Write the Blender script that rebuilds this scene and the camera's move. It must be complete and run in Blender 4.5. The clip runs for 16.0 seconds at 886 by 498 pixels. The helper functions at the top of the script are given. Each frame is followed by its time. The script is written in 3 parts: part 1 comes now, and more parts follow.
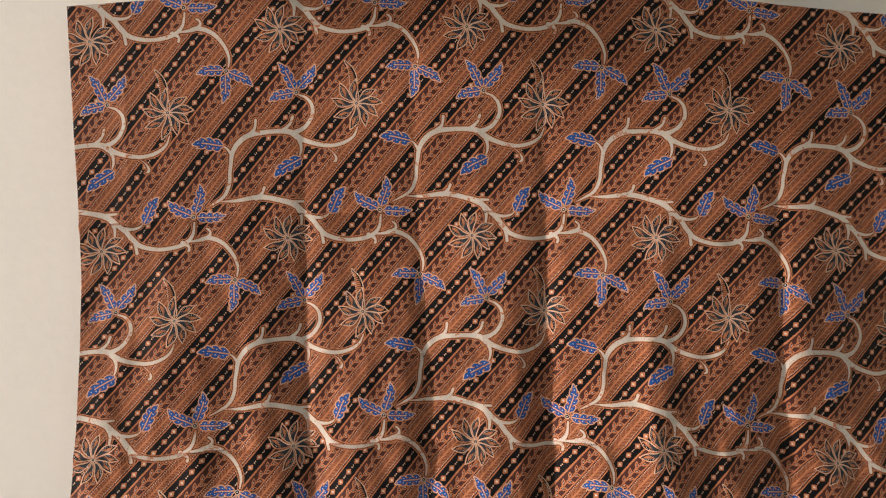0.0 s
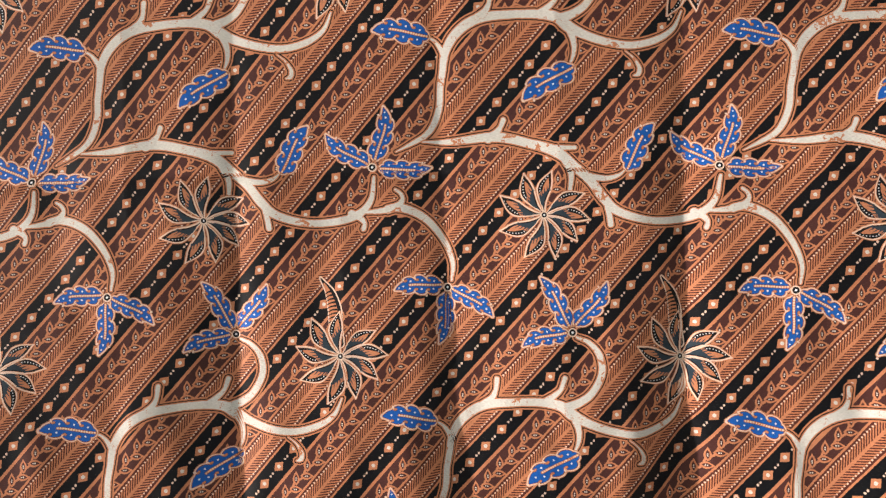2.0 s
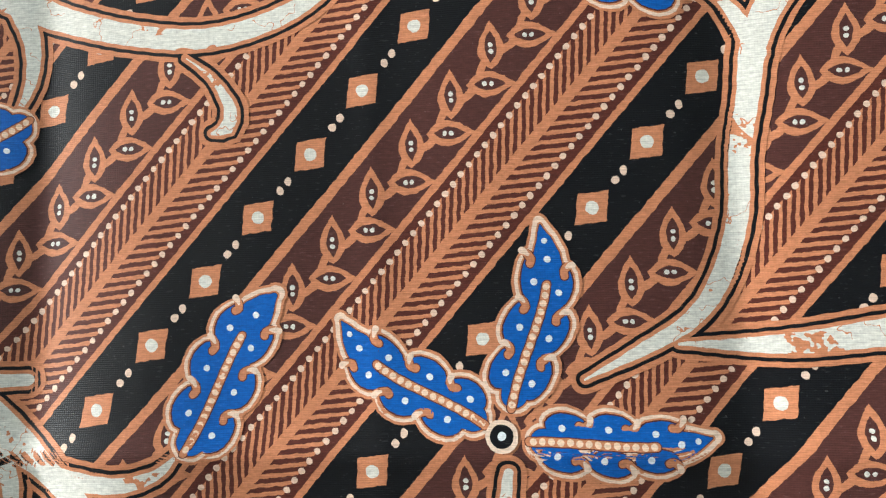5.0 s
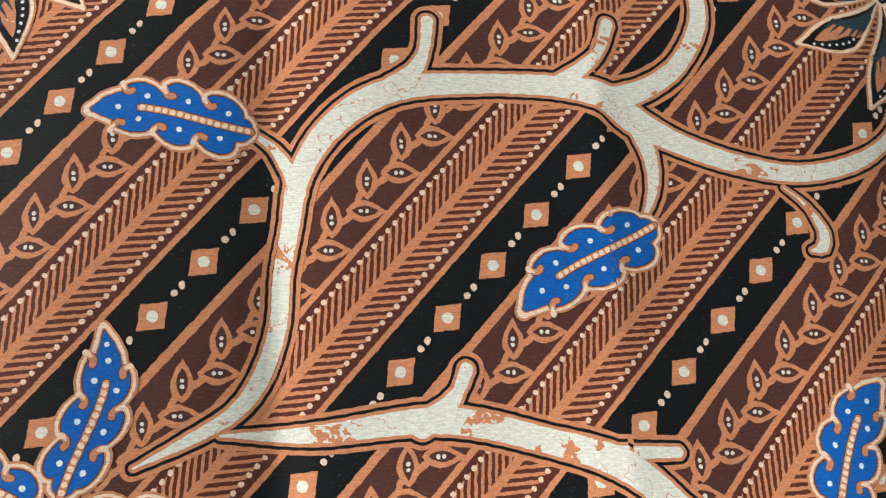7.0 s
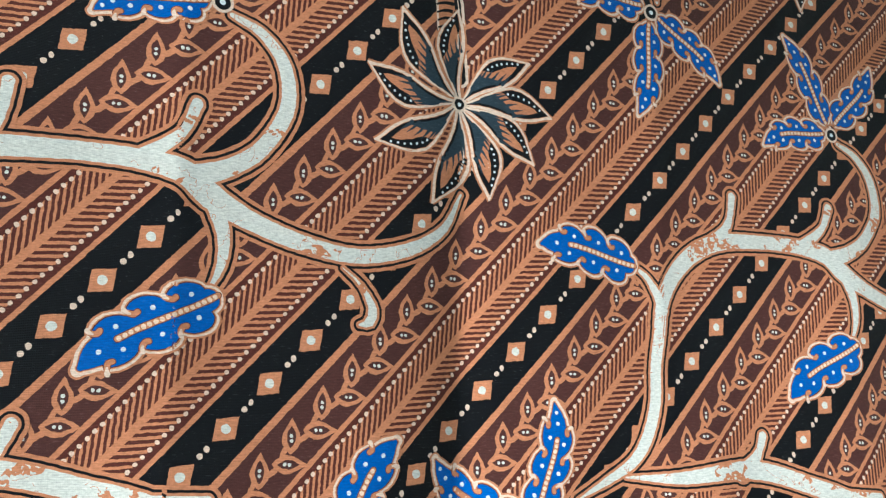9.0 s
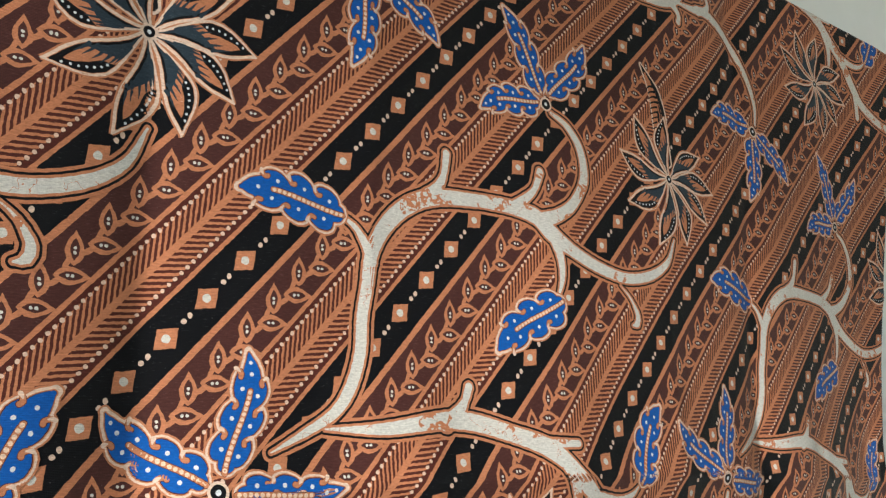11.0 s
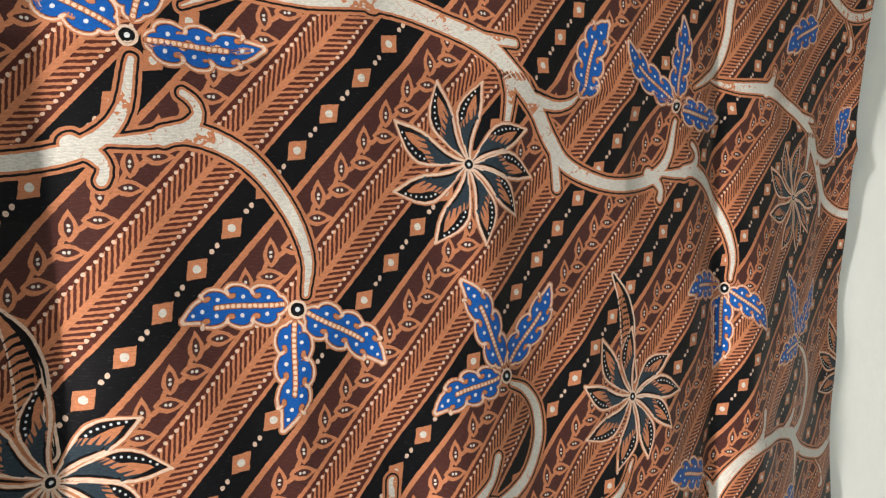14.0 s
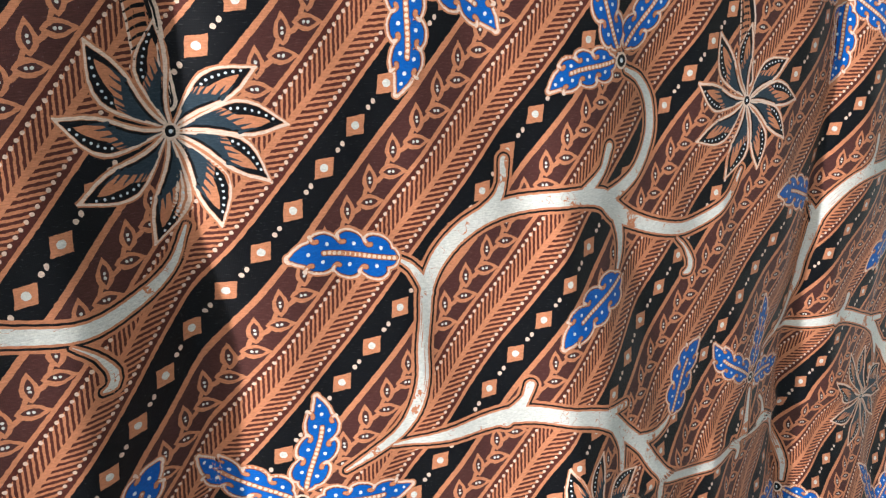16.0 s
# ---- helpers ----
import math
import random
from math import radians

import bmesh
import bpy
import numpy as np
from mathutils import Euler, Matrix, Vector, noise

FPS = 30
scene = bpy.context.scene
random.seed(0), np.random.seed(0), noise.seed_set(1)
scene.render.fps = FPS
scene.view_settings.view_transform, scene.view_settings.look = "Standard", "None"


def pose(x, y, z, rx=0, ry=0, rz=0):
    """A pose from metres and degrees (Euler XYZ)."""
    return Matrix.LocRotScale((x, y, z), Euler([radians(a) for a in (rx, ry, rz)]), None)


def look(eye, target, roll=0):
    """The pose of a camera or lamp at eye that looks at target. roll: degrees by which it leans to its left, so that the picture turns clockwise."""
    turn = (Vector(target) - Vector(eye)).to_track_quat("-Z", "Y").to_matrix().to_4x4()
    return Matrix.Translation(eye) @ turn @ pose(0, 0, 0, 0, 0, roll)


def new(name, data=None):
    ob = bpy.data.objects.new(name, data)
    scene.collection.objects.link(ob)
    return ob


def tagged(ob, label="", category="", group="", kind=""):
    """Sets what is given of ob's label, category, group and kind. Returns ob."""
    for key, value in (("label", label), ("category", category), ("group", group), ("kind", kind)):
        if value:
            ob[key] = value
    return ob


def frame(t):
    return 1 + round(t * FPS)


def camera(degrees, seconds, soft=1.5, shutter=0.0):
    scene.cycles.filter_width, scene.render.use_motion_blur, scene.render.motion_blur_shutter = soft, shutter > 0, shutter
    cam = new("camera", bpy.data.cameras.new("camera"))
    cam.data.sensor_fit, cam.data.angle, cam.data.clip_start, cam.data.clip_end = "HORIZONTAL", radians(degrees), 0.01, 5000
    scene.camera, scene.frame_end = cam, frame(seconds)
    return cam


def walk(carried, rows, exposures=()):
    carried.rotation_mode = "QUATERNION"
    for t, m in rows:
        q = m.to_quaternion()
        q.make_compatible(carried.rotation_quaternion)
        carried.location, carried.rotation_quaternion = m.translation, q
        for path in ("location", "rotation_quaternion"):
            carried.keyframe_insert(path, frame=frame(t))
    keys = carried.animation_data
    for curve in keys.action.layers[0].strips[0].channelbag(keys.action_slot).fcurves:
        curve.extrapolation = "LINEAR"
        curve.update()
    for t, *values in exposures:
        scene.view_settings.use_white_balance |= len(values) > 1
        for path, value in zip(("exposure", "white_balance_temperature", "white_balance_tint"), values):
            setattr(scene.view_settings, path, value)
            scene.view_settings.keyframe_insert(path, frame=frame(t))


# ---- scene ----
LENS = 57.99
cam = camera(LENS, 16.0, soft=1.28)


def held(x, y, z, tilt, lean, turn):
    """A camera at x, y, z that faces the cloth: tilted up, leaning and turned to its left, in degrees."""
    return pose(x, y, z, 0, 0, turn) @ pose(0, 0, 0, tilt) @ pose(0, 0, 0, 0, lean) @ pose(0, 0, 0, 90)


PATH = [
    (0, 0.4593, -1.0607, 1.6761, -1.050, 1.251, -0.791),
    (0.5, 0.4716, -0.9474, 1.6625, -0.432, 1.264, -0.195),
    (1, 0.4956, -0.8157, 1.6587, -0.626, 1.183, 0.591),
    (1.5, 0.4998, -0.7027, 1.6522, -1.207, 1.165, 1.380),
    (2, 0.4609, -0.5693, 1.6635, -1.222, 1.317, 2.036),
    (2.5, 0.4177, -0.4433, 1.6674, -0.944, 1.508, 4.210),
    (3, 0.3938, -0.3311, 1.6782, -0.098, 1.532, 5.341),
    (3.2, 0.3986, -0.2863, 1.6840, 0.435, 1.446, 6.360),
    (5.3, 0.3964, -0.1622, 1.7303, 8.581, 1.554, 5.136),
    (5.5, 0.4008, -0.1665, 1.7291, 9.719, 1.650, 3.214),
    (6, 0.4218, -0.1765, 1.7275, 11.743, 1.732, 0.756),
    (6.5, 0.4452, -0.1861, 1.7237, 13.633, 1.785, -2.363),
    (7, 0.4583, -0.1926, 1.7228, 14.205, 2.053, -6.668),
    (7.5, 0.4661, -0.2056, 1.7340, 11.391, 1.654, -11.479),
    (8, 0.4791, -0.2117, 1.7390, 10.799, 1.195, -14.886),
    (8.5, 0.4908, -0.2230, 1.7459, 10.290, 0.549, -18.660),
    (9, 0.5081, -0.2372, 1.7523, 9.633, -0.287, -22.330),
    (9.5, 0.5208, -0.2450, 1.7524, 10.350, -0.363, -26.613),
    (9.7, 0.5266, -0.2482, 1.7526, 10.796, -0.325, -27.880),
    (11.8, 0.5484, -0.2352, 1.7098, 8.431, 2.415, -39.943),
    (12, 0.5499, -0.2344, 1.7045, 7.134, 2.396, -39.859),
    (12.5, 0.5529, -0.2366, 1.6922, 4.055, 2.247, -39.480),
    (13, 0.5635, -0.2424, 1.6835, 0.402, 1.618, -37.824),
    (13.5, 0.5697, -0.2492, 1.6776, -3.092, 1.080, -36.107),
    (14, 0.5741, -0.2588, 1.6684, -6.562, 0.680, -34.392),
    (14.5, 0.5745, -0.2595, 1.6577, -10.223, 0.451, -33.736),
    (15, 0.5705, -0.2540, 1.6484, -14.165, 0.319, -34.281),
    (15.5, 0.5636, -0.2497, 1.6291, -16.797, 1.225, -33.365),
    (16, 0.5569, -0.2461, 1.6171, -19.646, 1.609, -30.130),
]
# stops, kelvin and tint of the self-adjusting camera
EXPOSURE = [(0.0, -0.12, 6950, 22), (1.0, 0.10, 6850, 20), (2.0, 0.47, 6300, 16), (3.0, 0.60, 5250, 4), (5.5, 0.74, 5700, 4), (6.5, 0.70, 5850, 4), (8.0, 0.46, 5400, 1), (8.5, 0.46, 5250, 0), (9.0, 0.72, 5150, -2), (9.7, 0.80, 5150, -2),
            (12.0, 0.10, 6350, 14), (13.5, 0.18, 6250, 12), (14.5, 0.36, 6050, 10), (15.0, 0.42, 6000, 10), (16.0, 0.54, 5500, 8)]
walk(cam, [(row[0], held(*row[1:])) for row in PATH], exposures=EXPOSURE)

# ---- light: a window in the side wall, daylight behind it, and an added front fill ----
world = bpy.data.worlds.new("daylight")
scene.world = world
world.use_nodes = True
SUN_UP, SUN_OFF = 16.0, 13.5     # degrees above the horizon, and off the wall's plane
sky = world.node_tree.nodes.new("ShaderNodeTexSky")
sky.sky_type, sky.sun_disc = "NISHITA", False
sky.sun_elevation, sky.sun_rotation = radians(SUN_UP), radians(-90 - SUN_OFF)
world.node_tree.links.new(sky.outputs[0], world.node_tree.nodes["Background"].inputs[0])
world.node_tree.nodes["Background"].inputs[1].default_value = 0.12

sun = new("sun", bpy.data.lights.new("sun", "SUN"))
sun.data.energy, sun.data.angle, sun.data.color = 5.0, radians(2.5), (1.0, 0.92, 0.83)
sun.matrix_world = look((0, 0, 0), (math.cos(radians(SUN_OFF)), math.sin(radians(SUN_OFF)), -math.tan(radians(SUN_UP))))

# first the side window's sky light, then an added fill lamp facing the cloth
for energy, wide, high, at, to in ((12.5, 1.3, 1.9, (-1.88, -0.77, 1.55), (0.6, -0.77, 1.55)), (6.5, 1.5, 1.1, (0.9, -2.79, 1.6), (0.9, 0, 1.6))):
    window_and_fill_light = new("window_and_fill_light", bpy.data.lights.new("window_and_fill_light", "AREA"))
    window_and_fill_light.data.shape, window_and_fill_light.data.size, window_and_fill_light.data.size_y = "RECTANGLE", wide, high
    window_and_fill_light.data.energy, window_and_fill_light.data.color = energy, (0.94, 0.98, 1.0)
    window_and_fill_light.matrix_world = look(at, to)

# ---- materials ----
PX, PY = 0.245, 0.2754          # the printed repeat, across and down
U0, U1, V0, V1 = -0.005, 1.088, 0.0, 1.30   # the cloth's edges, in its own metres
TOP = 2.0


class Nodes:
    """A short way to write shader arithmetic."""

    def __init__(self, name):
        self.mat = bpy.data.materials.new(name)
        self.mat.use_nodes = True
        self.tree = self.mat.node_tree
        self.bsdf = self.tree.nodes["Principled BSDF"]

    def put(self, socket, value):
        if isinstance(value, bpy.types.NodeSocket):
            self.tree.links.new(value, socket)
        else:
            socket.default_value = value

    def m(self, op, a, b=0.0, c=0.0):
        n = self.tree.nodes.new("ShaderNodeMath")
        n.operation = op
        for i, value in enumerate((a, b, c)):
            self.put(n.inputs[i], value)
        return n.outputs[0]

    def add(self, a, b): return self.m("ADD", a, b)
    def sub(self, a, b): return self.m("SUBTRACT", a, b)
    def mul(self, a, b): return self.m("MULTIPLY", a, b)
    def abs(self, a): return self.m("ABSOLUTE", a)
    def less(self, a, b): return self.m("LESS_THAN", a, b)
    def hypot(self, a, b): return self.m("SQRT", self.add(self.mul(a, a), self.mul(b, b)))
    def near(self, a, centre, half): return self.less(self.abs(self.sub(a, centre)), half)
    def wrap(self, a): return self.sub(self.m("FRACT", self.add(a, 0.5)), 0.5)

    def noise(self, vector, scale, detail=2.0, rough=0.5):
        n = self.tree.nodes.new("ShaderNodeTexNoise")
        self.put(n.inputs["Vector"], vector)
        n.inputs["Scale"].default_value, n.inputs["Detail"].default_value, n.inputs["Roughness"].default_value = scale, detail, rough
        return n.outputs["Fac"]

    def mix(self, fac, a, b):
        n = self.tree.nodes.new("ShaderNodeMix")
        n.data_type = "RGBA"
        self.put(n.inputs["Factor"], fac)
        for socket, value in ((n.inputs[6], a), (n.inputs[7], b)):
            self.put(socket, value if isinstance(value, bpy.types.NodeSocket) else (*value, 1.0))
        return n.outputs[2]

    def scale_colour(self, colour, factor):
        n = self.tree.nodes.new("ShaderNodeVectorMath")
        n.operation = "SCALE"
        self.put(n.inputs[0], colour)
        self.put(n.inputs["Scale"], factor)
        return n.outputs[0]

    def cloth_uv(self):
        n = self.tree.nodes.new("ShaderNodeUVMap")
        n.uv_map = "cloth"
        s = self.tree.nodes.new("ShaderNodeSeparateXYZ")
        self.put(s.inputs[0], n.outputs[0])
        return n.outputs[0], s.outputs[0], s.outputs[1]

    def cotton(self, colour, uv, u, v):
        """Finishes a woven, slightly glazed cotton: threads, slubs and faint fading over the dye colour."""
        drawn = self.tree.nodes.new("ShaderNodeVectorMath")
        drawn.operation = "MULTIPLY"
        self.put(drawn.inputs[0], uv)
        drawn.inputs[1].default_value = (0.22, 1.0, 1.0)
        slub = self.noise(drawn.outputs[0], 2100.0, 2.0, 0.6)
        yarn = self.m("SINE", self.add(self.mul(v, 2 * math.pi / 0.00044), self.mul(self.noise(uv, 90.0), 7.0)))
        warp = self.m("SINE", self.add(self.mul(u, 2 * math.pi / 0.00052), self.mul(slub, 5.0)))
        grain = self.noise(uv, 1500.0, 2.0, 0.6)
        fade = self.noise(uv, 14.0, 3.0, 0.55)
        weave = self.add(self.mul(yarn, self.add(0.02, self.mul(grain, 0.10))), self.mul(warp, 0.025))
        tone = self.add(self.add(0.12, weave), self.add(self.add(self.mul(slub, 0.92), self.mul(grain, 0.52)), self.mul(fade, 0.32)))
        lint = self.mul(self.m("GREATER_THAN", self.noise(uv, 1150.0, 1.0), 0.765), 0.10)
        thread = self.mul(self.m("GREATER_THAN", slub, 0.66), 0.035)
        self.put(self.bsdf.inputs["Base Color"], self.mix(self.add(lint, thread), self.scale_colour(colour, tone), (0.55, 0.53, 0.50)))
        bump = self.tree.nodes.new("ShaderNodeBump")
        bump.inputs["Strength"].default_value, bump.inputs["Distance"].default_value = 0.22, 0.00025
        self.put(bump.inputs["Height"], self.add(self.add(self.mul(yarn, 0.7), self.mul(warp, 0.2)), self.mul(slub, 1.6)))
        self.put(self.bsdf.inputs["Normal"], bump.outputs[0])
        self.bsdf.inputs["Roughness"].default_value = 0.5
        self.bsdf.inputs["Specular IOR Level"].default_value = 0.13
        return self.mat


ORANGE, BROWN, RUST, BLACK = (0.465, 0.184, 0.088), (0.064, 0.0225, 0.0185), (0.078, 0.020, 0.013), (0.004, 0.004, 0.005)
CREAM, PALE, BLUE, SLATE = (0.58, 0.56, 0.505), (0.64, 0.46, 0.35), (0.010, 0.090, 0.36), (0.026, 0.040, 0.053)


def striped_ground():
    """The printed ground: slanting bands of diamonds on black, sprigs on brown and a barbed rib on orange."""
    k = Nodes("batik_ground")
    uv, u, v = k.cloth_uv()
    ju = k.add(u, k.mul(k.sub(k.noise(uv, 520.0), 0.5), 0.0007))
    jv = k.add(v, k.mul(k.sub(k.noise(uv, 610.0), 0.5), 0.0007))
    p, q = k.mul(ju, 1 / PX), k.mul(jv, 1 / PY)
    bands = 3.516
    across, along = k.add(p, q), k.mul(k.sub(p, q), 0.5)
    s = k.add(k.mul(across, bands), 0.012)
    f = k.m("FRACT", s)
    sl = k.wrap(s)

    def local(ds, da, n):
        """Offsets in metres, across and down, from a mark in its cell."""
        a, b = k.mul(ds, 0.5 / bands), k.mul(da, 1.0 / n)
        return k.mul(k.add(a, b), PX), k.mul(k.sub(a, b), PY)

    colour = k.mix(k.near(f, 0.5, 0.355), BLACK, ORANGE)
    colour = k.mix(k.near(f, 0.324, 0.138), colour, BROWN)
    # diamonds, each with a pale eye, and two dots between them
    nd = 21.1
    ad = k.wrap(k.add(k.mul(along, nd), -0.355))
    du, dv = local(sl, ad, nd)
    square = k.less(k.m("MAXIMUM", k.abs(k.add(du, k.mul(dv, 0.12))), k.abs(k.add(dv, k.mul(du, 0.12)))), 0.0031)
    colour = k.mix(square, colour, ORANGE)
    colour = k.mix(k.less(k.hypot(du, dv), 0.00135), colour, CREAM)
    eu, ev = local(sl, k.sub(k.abs(ad), 0.425), nd)
    colour = k.mix(k.less(k.hypot(eu, ev), 0.00085), colour, PALE)
    # sprigs: an upright leaf and a level leaf by turns along a thin stem
    ns = 28.13
    stem = k.add(0.335, k.mul(k.m("SINE", k.add(k.mul(along, 2 * math.pi * ns), 1.2)), 0.018))
    colour = k.mix(k.near(f, stem, 0.016), colour, ORANGE)
    for sc, shift, upright in ((0.285, 0.815, True), (0.400, 0.395, False)):
        ds, da = k.sub(f, sc), k.wrap(k.add(k.mul(along, ns), -shift))
        a, b = local(ds, da, ns)
        x, y = (k.mul(b, -1.0), a) if upright else (a, b)
        belly = k.sub(k.add(x, k.mul(k.abs(y), 0.0)), -0.0005)
        t = k.mul(belly, 1 / 0.0052)
        width = k.mul(k.sub(1.0, k.mul(t, t)), k.m("MAXIMUM", k.sub(1.0, k.mul(t, 0.45)), 0.0))
        colour = k.mix(k.less(k.abs(y), k.mul(width, 0.0026)), colour, ORANGE)
        t2 = k.mul(k.add(belly, 0.0004), 1 / 0.0033)
        inner = k.mul(k.sub(1.0, k.mul(t2, t2)), 0.0013)
        colour = k.mix(k.less(k.abs(y), inner), colour, BROWN)
        for off in (-0.0014, 0.0):
            colour = k.mix(k.less(k.hypot(k.sub(belly, off), y), 0.0005), colour, CREAM)
    # barbed rib: upright barbs on one side of the spine, level barbs on the other, tipped with dots
    nb = 140.7
    lean_u = k.wrap(k.add(k.mul(p, nb), k.mul(f, 3.2)))
    lean_v = k.wrap(k.add(k.mul(q, nb), k.mul(f, 3.2)))
    colour = k.mix(k.near(f, 0.508, 0.017), colour, RUST)
    colour = k.mix(k.near(f, 0.809, 0.019), colour, RUST)
    colour = k.mix(k.m("MULTIPLY", k.near(f, 0.575, 0.062), k.near(lean_u, 0.0, 0.27)), colour, RUST)
    colour = k.mix(k.m("MULTIPLY", k.near(f, 0.738, 0.06), k.near(lean_v, 0.0, 0.27)), colour, RUST)
    for sc, turn in ((0.527, -0.1), (0.789, 0.1)):
        cell = k.wrap(k.add(k.mul(along, nb), turn))
        a, b = local(k.sub(f, sc), cell, nb)
        colour = k.mix(k.less(k.hypot(a, b), 0.00066), colour, PALE)
    return k.cotton(colour, uv, u, v)


def dyed(name, colour, crackle=0.0):
    """One dye on the same cotton; crackle: how much of the wax resist let the brown through."""
    k = Nodes(name)
    uv, u, v = k.cloth_uv()
    n = k.noise(uv, 900.0, 2.0)
    base = k.mix(k.mul(k.m("GREATER_THAN", n, 0.62), 0.25), colour, tuple(0.7 * c for c in colour))
    if crackle:
        vein = k.abs(k.sub(k.noise(uv, 75.0, 4.0, 0.7), 0.5))
        patch = k.m("GREATER_THAN", k.noise(uv, 46.0, 2.0), 0.61)
        base = k.mix(k.mul(k.less(vein, 0.035), patch), base, ORANGE)
        thin = k.less(k.abs(k.sub(k.noise(uv, 95.0, 3.0, 0.6), 0.5)), 0.0045)
        base = k.mix(k.mul(thin, k.m("GREATER_THAN", k.noise(uv, 61.0, 1.0), 0.53)), base, ORANGE)
    return k.cotton(base, uv, u, v)


def plaster(name, colour, grain=60.0, gloss=0.7):
    k = Nodes(name)
    n = k.tree.nodes.new("ShaderNodeTexCoord")
    stain = k.noise(n.outputs["Object"], 1.3, 4.0, 0.6)
    fine = k.noise(n.outputs["Object"], grain, 4.0, 0.6)
    base = k.scale_colour((*colour,), k.add(k.add(0.9, k.mul(stain, 0.14)), k.mul(fine, 0.06)))
    k.put(k.bsdf.inputs["Base Color"], base)
    bump = k.tree.nodes.new("ShaderNodeBump")
    bump.inputs["Strength"].default_value, bump.inputs["Distance"].default_value = 0.25, 0.002
    k.put(bump.inputs["Height"], fine)
    k.put(k.bsdf.inputs["Normal"], bump.outputs[0])
    k.bsdf.inputs["Roughness"].default_value = gloss
    return k.mat


GROUND = striped_ground()
M = {
    "orange": dyed("orange_dye", ORANGE), "black": dyed("black_dye", BLACK), "cream": dyed("cream_resist", CREAM, 1.0),
    "outline": dyed("pale_outline", (0.67, 0.50, 0.385)), "blue": dyed("blue_dye", BLUE), "slate": dyed("slate_dye", SLATE),
    "dot": dyed("white_resist", (0.62, 0.64, 0.66)), "bead": dyed("bead_resist", (0.72, 0.53, 0.38)), "rust": dyed("rust_dye", RUST),
}
ORDER = list(M)
WALL_PAINT = plaster("wall_paint", (0.79, 0.81, 0.77))
FLOOR_TILE = plaster("floor_stone", (0.45, 0.43, 0.40), 30.0, 0.4)


# ---- the cloth's hang ----
# valleys (+) and ridges (-) of the old folds: place across, depth, roundness
CREASES = ((0.138, -0.005, 0.010), (0.293, 0.013, 0.003), (0.443, 0.015, 0.0035), (0.606, 0.024, 0.0045), (0.772, -0.015, 0.014), (0.926, 0.023, 0.0035))


def smooth(x, a, b):
    t = np.clip((x - a) / (b - a), 0, 1)
    return t * t * (3 - 2 * t)


# How the weave is pulled out of square and swells: waves across (rows) and down (columns), in millimetres.
PULL_X = ((-0.65, 1.37, -0.18, -0.63, 0.29),
    (0.18, -1.87, -2.91, 0.24, -0.5),
    (-1.05, 1.24, -1.62, -0.08, 0.27),
    (-1.73, 2.14, -0.31, 0.37, -0.16),
    (-0.5, 0.37, -1.45, -0.37, -0.48),
    (-0.96, 2.21, -0.55, 0.52, 0.37))
PULL_Z = ((0.01, -0.22, -0.83, 0.58, 0.03),
    (0.55, -2, 1.37, 0.75, -0.47),
    (-1.28, 1.12, -1.06, -0.38, 0.27),
    (1.06, -0.8, 0.61, 0.29, 0.08),
    (-1.63, 0.44, -0.59, 0.2, 0.39),
    (0.81, -1.19, 0.62, 0.02, -0.4))
DRAPE = ((-0.05, 0.34, -0.63, -0.17, 0.59, 1.02),
    (0.36, -0.32, -0.18, 0.51, 1.03, 0.05),
    (1.93, -0.41, -0.79, -0.29, -0.86, 0.02),
    (-2.81, -0.51, 0.51, -0.34, 0.39, -0.59),
    (0.68, -0.41, -1.32, 0.17, -0.8, 0.82),
    (-0.33, 0.02, 1.04, 0.26, 1.18, 0.81),
    (1.48, 1.06, -0.85, 0.22, 0.96, -1.08),
    (-1.57, -0.3, 0.49, -0.47, -1, 0.04),
    (0.76, -0.8, -0.31, 0.47, 0.17, -1))


def pull(u, v, table):
    d = 0.0 * u
    for i, row in enumerate(table):
        for j, c in enumerate(row):
            d = d + 0.001 * c * np.cos(i * np.pi * (u + 0.005) / 1.093) * np.cos(j * np.pi * np.clip(v, 0, 0.75) / 0.75)
    return d


